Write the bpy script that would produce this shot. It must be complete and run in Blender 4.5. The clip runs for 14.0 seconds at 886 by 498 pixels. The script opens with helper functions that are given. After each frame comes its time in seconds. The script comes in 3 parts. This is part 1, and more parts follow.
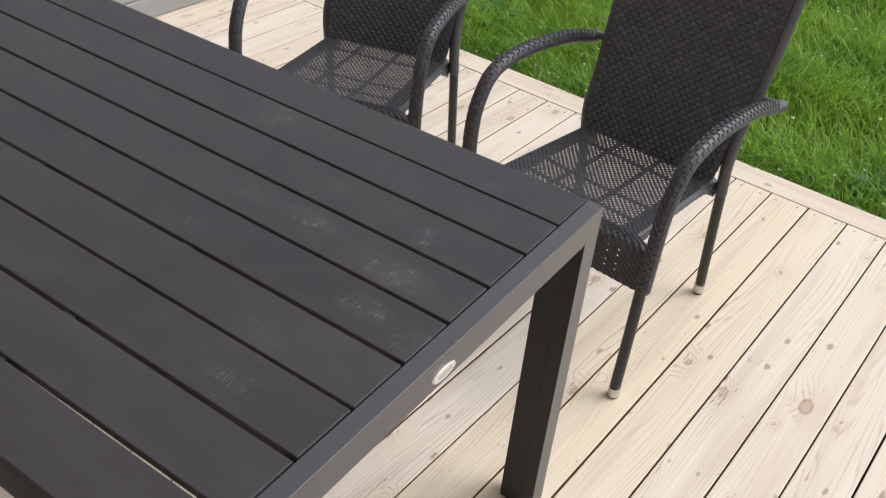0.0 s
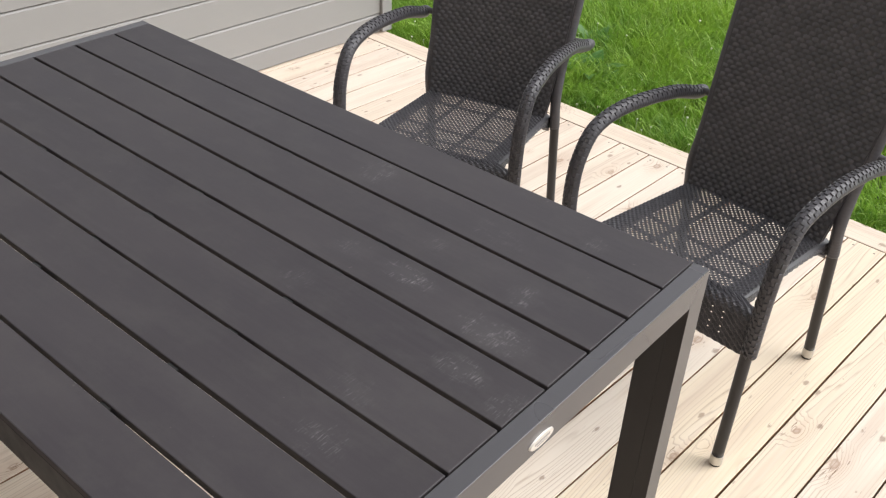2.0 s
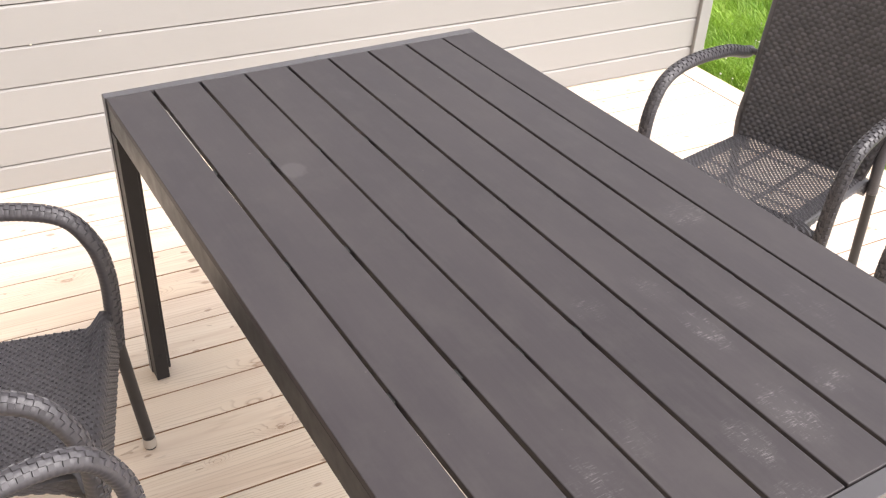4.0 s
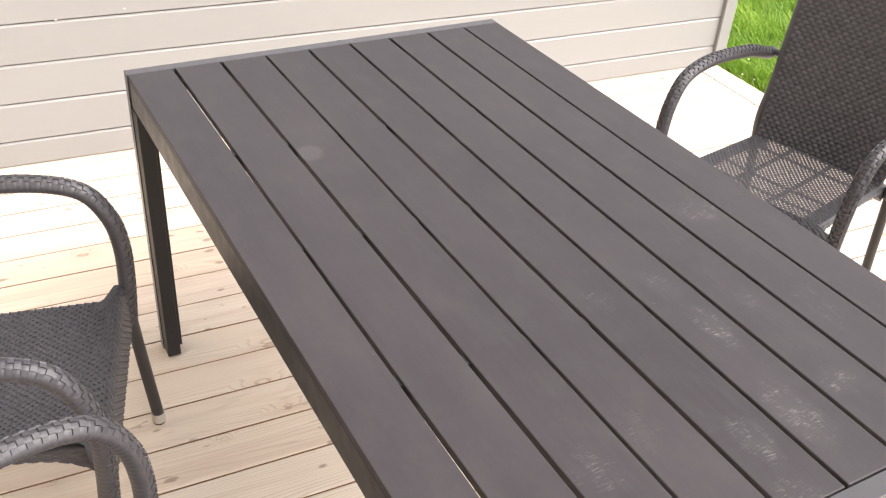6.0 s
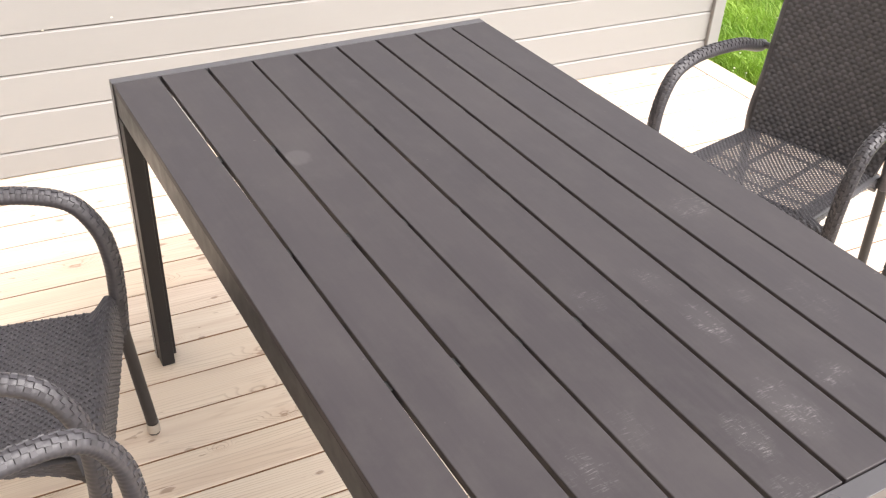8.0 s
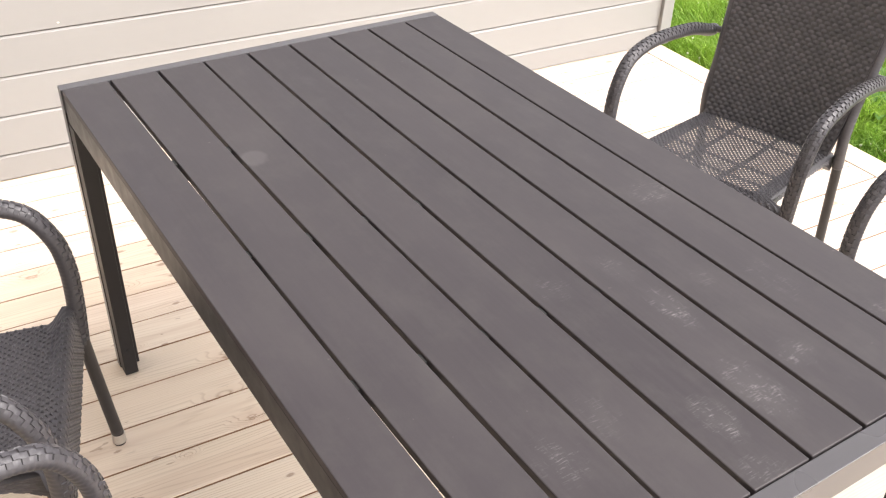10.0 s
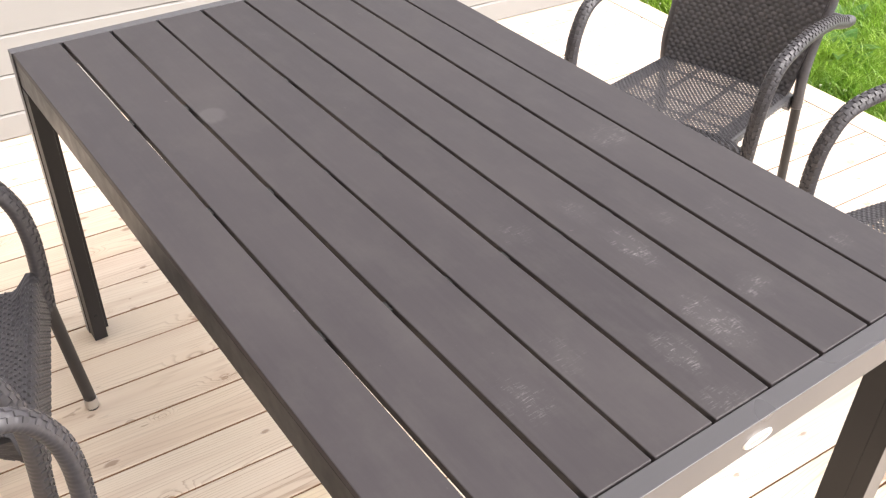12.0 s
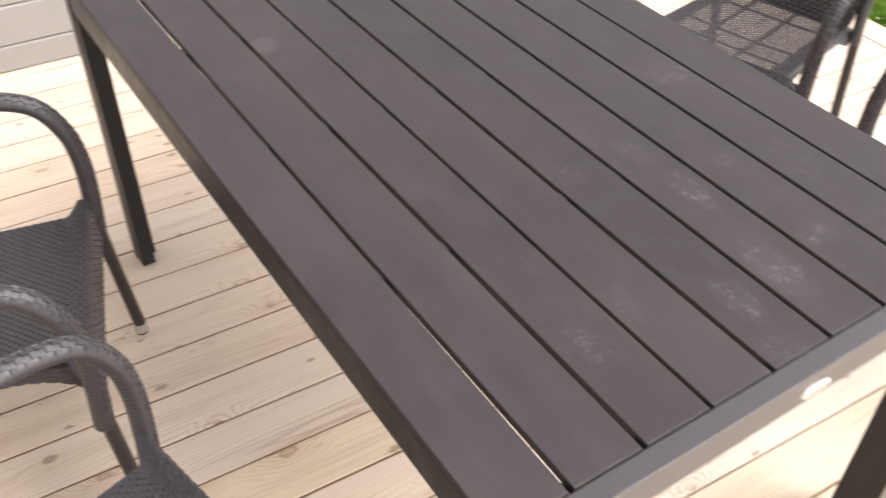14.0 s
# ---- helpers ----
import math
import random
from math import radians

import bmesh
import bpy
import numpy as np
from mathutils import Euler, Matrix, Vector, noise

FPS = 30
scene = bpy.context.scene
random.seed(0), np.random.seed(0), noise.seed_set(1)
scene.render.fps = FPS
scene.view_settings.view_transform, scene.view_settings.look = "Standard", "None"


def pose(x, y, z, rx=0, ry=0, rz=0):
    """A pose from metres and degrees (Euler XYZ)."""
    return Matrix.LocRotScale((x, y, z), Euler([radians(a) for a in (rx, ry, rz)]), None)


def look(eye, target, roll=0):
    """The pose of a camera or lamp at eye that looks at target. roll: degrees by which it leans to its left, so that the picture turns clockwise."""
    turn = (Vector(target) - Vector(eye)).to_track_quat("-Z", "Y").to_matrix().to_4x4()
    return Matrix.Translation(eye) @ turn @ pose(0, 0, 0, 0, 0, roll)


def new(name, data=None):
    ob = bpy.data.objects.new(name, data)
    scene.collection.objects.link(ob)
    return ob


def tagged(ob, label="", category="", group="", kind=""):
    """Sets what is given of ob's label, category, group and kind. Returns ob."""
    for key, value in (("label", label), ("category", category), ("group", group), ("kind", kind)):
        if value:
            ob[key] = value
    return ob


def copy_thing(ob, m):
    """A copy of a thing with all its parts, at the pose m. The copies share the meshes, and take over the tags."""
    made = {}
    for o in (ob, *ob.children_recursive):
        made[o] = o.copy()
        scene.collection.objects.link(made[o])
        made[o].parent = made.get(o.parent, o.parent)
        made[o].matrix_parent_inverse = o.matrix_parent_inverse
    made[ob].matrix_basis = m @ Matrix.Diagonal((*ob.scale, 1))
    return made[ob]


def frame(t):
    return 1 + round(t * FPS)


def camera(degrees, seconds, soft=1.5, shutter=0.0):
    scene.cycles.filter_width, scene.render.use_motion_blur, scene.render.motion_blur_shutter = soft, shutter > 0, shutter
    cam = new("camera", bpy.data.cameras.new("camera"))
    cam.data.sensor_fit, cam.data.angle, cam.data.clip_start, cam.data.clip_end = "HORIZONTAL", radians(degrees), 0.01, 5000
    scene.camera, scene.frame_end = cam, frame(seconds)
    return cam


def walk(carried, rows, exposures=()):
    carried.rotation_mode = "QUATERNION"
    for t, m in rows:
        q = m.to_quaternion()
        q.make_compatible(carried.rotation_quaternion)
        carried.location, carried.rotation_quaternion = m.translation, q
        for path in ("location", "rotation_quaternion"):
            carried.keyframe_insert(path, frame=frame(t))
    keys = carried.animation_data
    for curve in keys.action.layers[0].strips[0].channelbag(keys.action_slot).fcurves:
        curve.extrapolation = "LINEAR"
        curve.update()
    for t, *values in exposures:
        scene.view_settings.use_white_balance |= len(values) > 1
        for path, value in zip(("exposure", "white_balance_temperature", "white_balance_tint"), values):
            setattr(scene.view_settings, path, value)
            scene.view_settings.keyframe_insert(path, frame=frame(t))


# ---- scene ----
cam = camera(50.8, 14.0, 1.2, 0.25)
PATH = [
    (0, (-0.314, -0.46, 1.566), (1.051, 0.389, 0.375), 5.4),
    (0.5, (-0.289, -0.475, 1.576), (1.114, 0.381, 0.437), 3.4),
    (1, (-0.29, -0.457, 1.582), (1.099, 0.445, 0.461), 1.3),
    (1.5, (-0.299, -0.439, 1.575), (1.035, 0.567, 0.476), 2.4),
    (2, (-0.299, -0.44, 1.571), (0.985, 0.608, 0.451), 2.5),
    (2.5, (-0.309, -0.427, 1.571), (0.948, 0.639, 0.438), 3.3),
    (3, (-0.324, -0.406, 1.581), (0.812, 0.791, 0.451), 3.1),
    (3.5, (-0.33, -0.381, 1.572), (0.666, 0.951, 0.46), 2.9),
    (3.7, (-0.331, -0.368, 1.569), (0.576, 1.03, 0.462), 2.0),
    (6, (-0.335, -0.381, 1.568), (0.523, 1.033, 0.443), 4.4),
    (6.5, (-0.335, -0.38, 1.568), (0.538, 1.031, 0.452), 4.5),
    (7, (-0.33, -0.378, 1.563), (0.537, 1.035, 0.443), 4.1),
    (7.5, (-0.326, -0.374, 1.567), (0.539, 1.033, 0.438), 3.7),
    (8, (-0.316, -0.378, 1.562), (0.544, 1.036, 0.44), 3.0),
    (8.2, (-0.306, -0.388, 1.563), (0.574, 1.014, 0.439), 2.7),
    (10.5, (-0.311, -0.372, 1.557), (0.612, 0.992, 0.423), 2.2),
    (11, (-0.312, -0.373, 1.556), (0.598, 0.985, 0.404), 2.1),
    (11.5, (-0.305, -0.388, 1.548), (0.608, 0.952, 0.378), 0.6),
    (12, (-0.306, -0.393, 1.549), (0.64, 0.899, 0.349), 1.2),
    (12.5, (-0.31, -0.4, 1.546), (0.65, 0.838, 0.303), 1.8),
    (13, (-0.304, -0.425, 1.542), (0.723, 0.693, 0.24), 2.2),
    (13.5, (-0.317, -0.409, 1.534), (0.732, 0.648, 0.199), 3.7),
    (14, (-0.328, -0.357, 1.561), (0.51, 0.884, 0.236), 1.1),
]
EXPOSURES = [(0.0, 0.27, 6200, 9), (0.5, 0.22, 6200, 9), (1.0, 0.17, 6200, 9), (1.5, 0.28, 6230, 9), (2.2, 0.67, 6400, 10), (3.0, 1.0, 6550, 12), (3.5, 1.26, 6620, 14), (6.0, 1.44, 6700, 13),
             (11.5, 1.51, 6700, 13), (12.5, 1.54, 6680, 13), (13.0, 1.25, 6660, 14), (13.5, 1.02, 6650, 14), (14.0, 1.15, 6750, 15)]
walk(cam, [(t, look(eye, target, roll)) for t, eye, target, roll in PATH], EXPOSURES)

# ---- daylight: bright overcast sky ----
SUN_ELEVATION, SUN_AZIMUTH = 46.0, 138.0
world = bpy.data.worlds.new("overcast_sky")
scene.world = world
world.use_nodes = True
wn, wl = world.node_tree.nodes, world.node_tree.links
sky = wn.new("ShaderNodeTexSky")
sky.sky_type, sky.sun_disc = "NISHITA", False
sky.sun_elevation, sky.sun_rotation = radians(SUN_ELEVATION), radians(SUN_AZIMUTH)
sky.dust_density, sky.air_density = 4.0, 1.0
soft_sky = wn.new("ShaderNodeHueSaturation")
soft_sky.inputs["Saturation"].default_value = 0.12
wl.new(sky.outputs[0], soft_sky.inputs["Color"])
wl.new(soft_sky.outputs[0], wn["Background"].inputs["Color"])
wn["Background"].inputs["Strength"].default_value = 0.15
sun = new("sun", bpy.data.lights.new("sun", "SUN"))
sun.data.energy, sun.data.angle, sun.data.color = 1.25, radians(55), (1.0, 0.97, 0.93)
sun_az, sun_el = radians(SUN_AZIMUTH), radians(SUN_ELEVATION)
sun_dir = Vector((math.sin(sun_az) * math.cos(sun_el), math.cos(sun_az) * math.cos(sun_el), math.sin(sun_el)))
sun.matrix_world = look(sun_dir * 20, (0, 0, 0))


# ---- materials ----
class Nodes:
    """Short wiring for one node material."""

    def __init__(self, name, rough=0.6, metal=0.0):
        self.mat = bpy.data.materials.new(name)
        self.mat.use_nodes = True
        self.tree = self.mat.node_tree
        self.bsdf = self.tree.nodes["Principled BSDF"]
        self.bsdf.inputs["Roughness"].default_value = rough
        self.bsdf.inputs["Metallic"].default_value = metal

    def put(self, socket, value):
        if isinstance(value, bpy.types.NodeSocket):
            self.tree.links.new(value, socket)
        elif value is not None:
            socket.default_value = value

    def add(self, kind, out=0, props=None, **inputs):
        n = self.tree.nodes.new(kind)
        if kind == "ShaderNodeMath":
            n.operation = props or "MULTIPLY"
        elif kind == "ShaderNodeVectorMath":
            n.operation = props or "MULTIPLY"
        elif kind == "ShaderNodeTexWave" and props:
            n.bands_direction = props
        elif kind == "ShaderNodeTexVoronoi":
            n.voronoi_dimensions = props or "3D"
        elif kind == "ShaderNodeMixRGB" and props:
            n.blend_type = props
        for key, value in inputs.items():
            k = int(key[1:]) if key[0] == "i" and key[1:].isdigit() else key.replace("_", " ")
            self.put(n.inputs[k], value)
        return n.outputs[out]

    def coords(self, scale=(1, 1, 1), shift=None, offset=None):
        c = self.add("ShaderNodeTexCoord", out=3)
        if offset is not None:
            c = self.add("ShaderNodeVectorMath", props="ADD", i0=c, i1=offset)
        m = self.tree.nodes.new("ShaderNodeMapping")
        self.put(m.inputs["Vector"], c)
        m.inputs["Scale"].default_value = scale
        if shift:
            m.inputs["Location"].default_value = shift
        return m.outputs[0]

    def ramp(self, fac, stops):
        n = self.tree.nodes.new("ShaderNodeValToRGB")
        self.put(n.inputs[0], fac)
        el = n.color_ramp.elements
        while len(el) < len(stops):
            el.new(0.5)
        for e, (p, c) in zip(el, stops):
            e.position = p
            e.color = (*c, 1) if not isinstance(c, (int, float)) else (c, c, c, 1)
        return n.outputs[0]

    def noise(self, vec, scale, detail=4, rough=0.55, distortion=0.0, out=0):
        return self.add("ShaderNodeTexNoise", out=out, Vector=vec, Scale=scale, Detail=detail, Roughness=rough, Distortion=distortion)

    def math(self, op, a, b=None):
        return self.add("ShaderNodeMath", props=op, i0=a, i1=b)

    def mix(self, fac, a, b, blend="MIX"):
        a = (*a, 1) if isinstance(a, tuple) else a
        b = (*b, 1) if isinstance(b, tuple) else b
        return self.add("ShaderNodeMixRGB", props=blend, i0=fac, i1=a, i2=b)

    def random(self):
        return self.add("ShaderNodeObjectInfo", out=5)

    def island(self):
        return self.add("ShaderNodeNewGeometry", out=8)

    def bump(self, height, strength, distance=0.002):
        self.put(self.bsdf.inputs["Normal"], self.add("ShaderNodeBump", Strength=strength, Distance=distance, Height=height))

    def color(self, c):
        self.put(self.bsdf.inputs["Base Color"], (*c, 1) if isinstance(c, tuple) else c)

    def rough(self, r):
        self.put(self.bsdf.inputs["Roughness"], r)


def deck_wood():
    m = Nodes("pale_pine_decking", 0.7)
    rnd = m.random()
    shift = m.add("ShaderNodeCombineXYZ", X=m.math("MULTIPLY", rnd, 37.0), Y=m.math("MULTIPLY", rnd, 11.0), Z=m.math("MULTIPLY", rnd, 5.0))
    flat = m.coords((1, 1, 1), offset=shift)
    warp = m.noise(m.coords((0.55, 5.0, 1), offset=shift), 1.0, 2)
    # knots: cells stretched along the board, each of its own size
    kv = m.coords((2.8, 5.2, 0.0), offset=shift)
    kdist = m.add("ShaderNodeTexVoronoi", out=0, props="2D", Vector=kv, Scale=1.0, Randomness=1.0)
    kcol = m.add("ShaderNodeTexVoronoi", out=1, props="2D", Vector=kv, Scale=1.0, Randomness=1.0)
    present = m.math("GREATER_THAN", m.add("ShaderNodeSeparateColor", out=0, i0=kcol), 0.30)
    size = m.math("ADD", m.math("MULTIPLY", m.add("ShaderNodeSeparateColor", out=1, i0=kcol), 0.85), 0.30)
    edge = m.math("DIVIDE", m.math("ADD", kdist, m.math("MULTIPLY", m.noise(flat, 38, 4), 0.09)), size)
    knot = m.math("MULTIPLY", present, m.ramp(edge, [(0.070, 0.55), (0.098, 1.0), (0.122, 0.0)]))
    core = m.math("MULTIPLY", present, m.ramp(edge, [(0.030, 1.0), (0.055, 0.0)]))
    swirl = m.math("MULTIPLY", present, m.ramp(m.math("DIVIDE", kdist, size), [(0.05, 1.0), (0.30, 0.0)]))
    # growth rings that bend round the knots
    ringpos = m.math("ADD", m.math("MULTIPLY", warp, 20.0), m.math("MULTIPLY", swirl, 3.6))
    sep = m.add("ShaderNodeSeparateXYZ", out=1, Vector=flat)
    ringpos = m.math("ADD", ringpos, m.math("MULTIPLY", m.math("ADD", sep, m.math("MULTIPLY", m.noise(m.coords((0.4, 16.0, 1), offset=shift), 1.0, 3), 0.05)), 105.0))
    rings = m.math("FRACT", ringpos)
    rings = m.ramp(rings, [(0.0, 0.0), (0.62, 0.06), (0.86, 1.0), (0.95, 0.2), (1.0, 0.0)])
    fade = m.noise(m.coords((1.5, 14.0, 1.0), offset=shift), 1.0, 3)
    rings = m.math("MULTIPLY", rings, m.math("MAXIMUM", m.ramp(fade, [(0.38, 0.20), (0.66, 1.0)]), m.math("MULTIPLY", swirl, 1.5)))
    fibre = m.noise(m.coords((3.0, 190.0, 8.0), offset=shift), 1.0, 3)
    blotch = m.noise(m.coords((1.1, 17.0, 1.0), offset=shift), 1.0, 5, 0.6)
    base = m.ramp(rnd, [(0.0, (0.66, 0.550, 0.440)), (0.28, (0.69, 0.605, 0.510)), (0.5, (0.67, 0.565, 0.475)), (0.68, (0.68, 0.580, 0.480)), (0.80, (0.69, 0.575, 0.415)), (0.88, (0.69, 0.595, 0.490)), (1.0, (0.63, 0.500, 0.380))])
    c = m.mix(m.math("MULTIPLY", rings, 0.70), base, (0.36, 0.255, 0.18))
    c = m.mix(m.math("MULTIPLY", m.ramp(fibre, [(0.42, 0.0), (0.72, 1.0)]), 0.30), c, (0.74, 0.68, 0.60))
    c = m.mix(m.math("MULTIPLY", m.ramp(blotch, [(0.47, 0.0), (0.72, 1.0)]), 0.55), c, (0.49, 0.365, 0.285))
    c = m.mix(m.math("MULTIPLY", swirl, 0.16), c, (0.48, 0.31, 0.21))
    c = m.mix(m.math("MULTIPLY", knot, 0.68), c, (0.29, 0.175, 0.115))
    c = m.mix(m.math("MULTIPLY", core, 0.35), c, (0.36, 0.22, 0.15))
    # small dark knots and short splits beside them
    sv = m.coords((9.0, 17.0, 0.0), offset=shift)
    sdist = m.add("ShaderNodeTexVoronoi", out=0, props="2D", Vector=sv, Scale=1.0, Randomness=1.0)
    scol = m.add("ShaderNodeTexVoronoi", out=1, props="2D", Vector=sv, Scale=1.0, Randomness=1.0)
    here = m.math("GREATER_THAN", m.add("ShaderNodeSeparateColor", out=0, i0=scol), 0.71)
    ssize = m.math("ADD", m.math("MULTIPLY", m.add("ShaderNodeSeparateColor", out=1, i0=scol), 0.75), 0.30)
    sedge = m.math("DIVIDE", m.math("ADD", sdist, m.math("MULTIPLY", m.noise(m.coords((40, 90, 1), offset=shift), 1.0, 4), 0.26)), ssize)
    small = m.math("MULTIPLY", here, m.ramp(sedge, [(0.22, 1.0), (0.30, 0.0)]))
    c = m.mix(m.math("MULTIPLY", small, 0.62), c, (0.20, 0.115, 0.075))
    split = m.ramp(m.noise(m.coords((13, 150, 1), offset=shift), 1.0, 2, 0.5, 0.8), [(0.66, 0.0), (0.70, 1.0)])
    close = m.math("MAXIMUM", m.math("MULTIPLY", swirl, 1.6), m.math("MULTIPLY", here, m.ramp(sdist, [(0.15, 0.8), (0.55, 0.0)])))
    c = m.mix(m.math("MULTIPLY", m.math("MULTIPLY", split, close), 0.7), c, (0.22, 0.14, 0.095))
    specks = m.ramp(m.noise(m.coords((14, 42, 1), offset=shift), 1.0, 2), [(0.735, 0.0), (0.76, 1.0)])
    c = m.mix(m.math("MULTIPLY", specks, 0.5), c, (0.24, 0.16, 0.11))
    m.color(c)
    m.rough(m.ramp(fibre, [(0.3, 0.62), (0.7, 0.8)]))
    m.bump(m.math("ADD", m.math("MULTIPLY", fibre, 0.6), m.math("MULTIPLY", rings, 0.7)), 0.32, 0.0012)
    return m.mat


def table_plank():
    m = Nodes("dark_grey_composite_plank", 0.6)
    rnd = m.random()
    shift = m.add("ShaderNodeCombineXYZ", X=m.math("MULTIPLY", rnd, 9.0), Y=m.math("MULTIPLY", rnd, 23.0), Z=0.0)
    grain = m.noise(m.coords((150, 4.5, 20), offset=shift), 1.0, 4)
    smear = m.noise(m.coords((9, 3, 1), offset=shift), 1.0, 4)
    where = m.add("ShaderNodeTexCoord", out=3)
    # worn, whitened patches by the seat places
    mask = None
    for px, py, sx, sy, amount in ((0.562, 0.330, 0.024, 0.070, 1.0), (0.540, 0.145, 0.036, 0.072, 1.0), (0.452, 0.132, 0.028, 0.052, 0.8),
                                   (0.640, 0.167, 0.036, 0.032, 0.75), (0.555, 0.442, 0.030, 0.045, 0.6), (0.442, 0.447, 0.034, 0.036, 0.35),
                                   (0.762, 0.583, 0.050, 0.050, 0.5), (0.240, 0.179, 0.040, 0.050, 0.42), (0.435, 0.046, 0.045, 0.030, 0.4),
                                   (0.827, 0.166, 0.030, 0.030, 0.4), (0.33, 0.21, 0.03, 0.05, 0.25), (0.75, 0.30, 0.04, 0.07, 0.25), (0.66, 0.36, 0.03, 0.03, 0.3)):
        d = m.add("ShaderNodeVectorMath", props="SUBTRACT", i0=where, i1=(px, py, 0.74))
        d = m.add("ShaderNodeVectorMath", props="MULTIPLY", i0=d, i1=(1 / sx, 1 / sy, 0))
        ln = m.tree.nodes.new("ShaderNodeVectorMath")
        ln.operation = "LENGTH"
        m.put(ln.inputs[0], d)
        blob = m.math("MULTIPLY", m.ramp(ln.outputs["Value"], [(0.15, 1.0), (1.0, 0.0)]), amount)
        mask = blob if mask is None else m.math("MAXIMUM", mask, blob)
    wear = m.noise(m.coords((60, 34, 1)), 1.0, 6, 0.75)
    cross = m.noise(m.coords((55, 420, 1)), 1.0, 3, 0.6, 0.6)
    along = m.noise(m.coords((420, 42, 1)), 1.0, 3, 0.6, 0.6)
    net = m.math("MAXIMUM", m.ramp(cross, [(0.53, 0.0), (0.64, 1.0)]), m.math("MULTIPLY", m.ramp(along, [(0.57, 0.0), (0.66, 1.0)]), 0.45))
    net = m.math("MULTIPLY", net, m.ramp(wear, [(0.47, 0.0), (0.60, 1.0)]))
    scuff = m.math("MULTIPLY", m.math("MULTIPLY", mask, 0.82), m.math("ADD", m.math("MULTIPLY", net, 0.94), 0.05))
    # one dull smear near the far end
    ring = m.tree.nodes.new("ShaderNodeVectorMath")
    ring.operation = "LENGTH"
    m.put(ring.inputs[0], m.add("ShaderNodeVectorMath", props="MULTIPLY", i0=m.add("ShaderNodeVectorMath", props="SUBTRACT", i0=where, i1=(0.222, 1.030, 0.74)), i1=(28.0, 24.0, 0)))
    dull = m.math("MULTIPLY", m.ramp(m.math("ADD", ring.outputs["Value"], m.math("MULTIPLY", m.noise(m.coords((40, 40, 1)), 1.0, 3), 0.5)), [(0.80, 1.0), (1.35, 0.0)]), 0.075)
    dust = m.ramp(m.noise(m.coords((60, 60, 1)), 1.0, 2), [(0.76, 0.0), (0.80, 1.0)])
    base = m.ramp(rnd, [(0.0, (0.0325, 0.0280, 0.0315)), (0.5, (0.0368, 0.0320, 0.0358)), (1.0, (0.0340, 0.0292, 0.0325))])
    c = m.mix(m.math("MULTIPLY", m.ramp(grain, [(0.35, 0.0), (0.7, 1.0)]), 0.22), base, (0.051, 0.0445, 0.0475))
    c = m.mix(m.math("MULTIPLY", m.ramp(smear, [(0.40, 0.0), (0.72, 1.0)]), 0.5), c, (0.056, 0.0495, 0.0525))
    haze = m.noise(m.coords((22, 14, 1)), 1.0, 6, 0.7)
    c = m.mix(m.math("MULTIPLY", m.ramp(haze, [(0.46, 0.0), (0.70, 1.0)]), 0.32), c, (0.062, 0.057, 0.056))
    c = m.mix(m.math("MULTIPLY", dust, 0.2), c, (0.2, 0.18, 0.165))
    c = m.mix(m.math("MAXIMUM", scuff, dull), c, (0.31, 0.30, 0.295))
    m.color(c)
    m.rough(m.ramp(smear, [(0.3, 0.44), (0.75, 0.58)]))
    m.bsdf.inputs["Specular IOR Level"].default_value = 0.30
    m.bump(m.math("ADD", grain, m.math("MULTIPLY", scuff, 0.6)), 0.12, 0.0008)
    return m.mat


def plain(name, colour, rough, metal=0.0, grain=60.0, vary=0.25, bump=0.08):
    m = Nodes(name, rough, metal)
    n1 = m.noise(m.coords(), grain, 4)
    n2 = m.noise(m.coords(), grain / 11, 3)
    dark = tuple(c * (1 - vary) for c in colour)
    light = tuple(min(1, c * (1 + vary * 0.6)) for c in colour)
    c = m.mix(n1, dark, light)
    c = m.mix(m.math("MULTIPLY", m.ramp(n2, [(0.4, 0.0), (0.7, 1.0)]), vary), c, dark)
    m.color(c)
    m.rough(m.ramp(n2, [(0.3, max(0.05, rough - 0.06)), (0.7, min(1, rough + 0.06))]))
    m.bump(n1, bump, 0.001)
    return m.mat


def wicker():
    m = Nodes("dark_brown_woven_plastic", 0.42)
    isl = m.island()
    base = m.ramp(isl, [(0.0, (0.036, 0.034, 0.039)), (0.5, (0.048, 0.045, 0.051)), (1.0, (0.064, 0.060, 0.068))])
    streak = m.noise(m.coords((40, 240, 240)), 1.0, 3)
    dust = m.noise(m.coords(), 7.0, 4)
    c = m.mix(m.math("MULTIPLY", streak, 0.3), base, (0.050, 0.047, 0.053))
    c = m.mix(m.math("MULTIPLY", m.ramp(dust, [(0.45, 0.0), (0.75, 1.0)]), 0.3), c, (0.068, 0.064, 0.070))
    m.color(c)
    m.rough(m.ramp(dust, [(0.35, 0.40), (0.7, 0.52)]))
    m.bsdf.inputs["Specular IOR Level"].default_value = 0.5
    m.bump(streak, 0.15, 0.0006)
    return m.mat


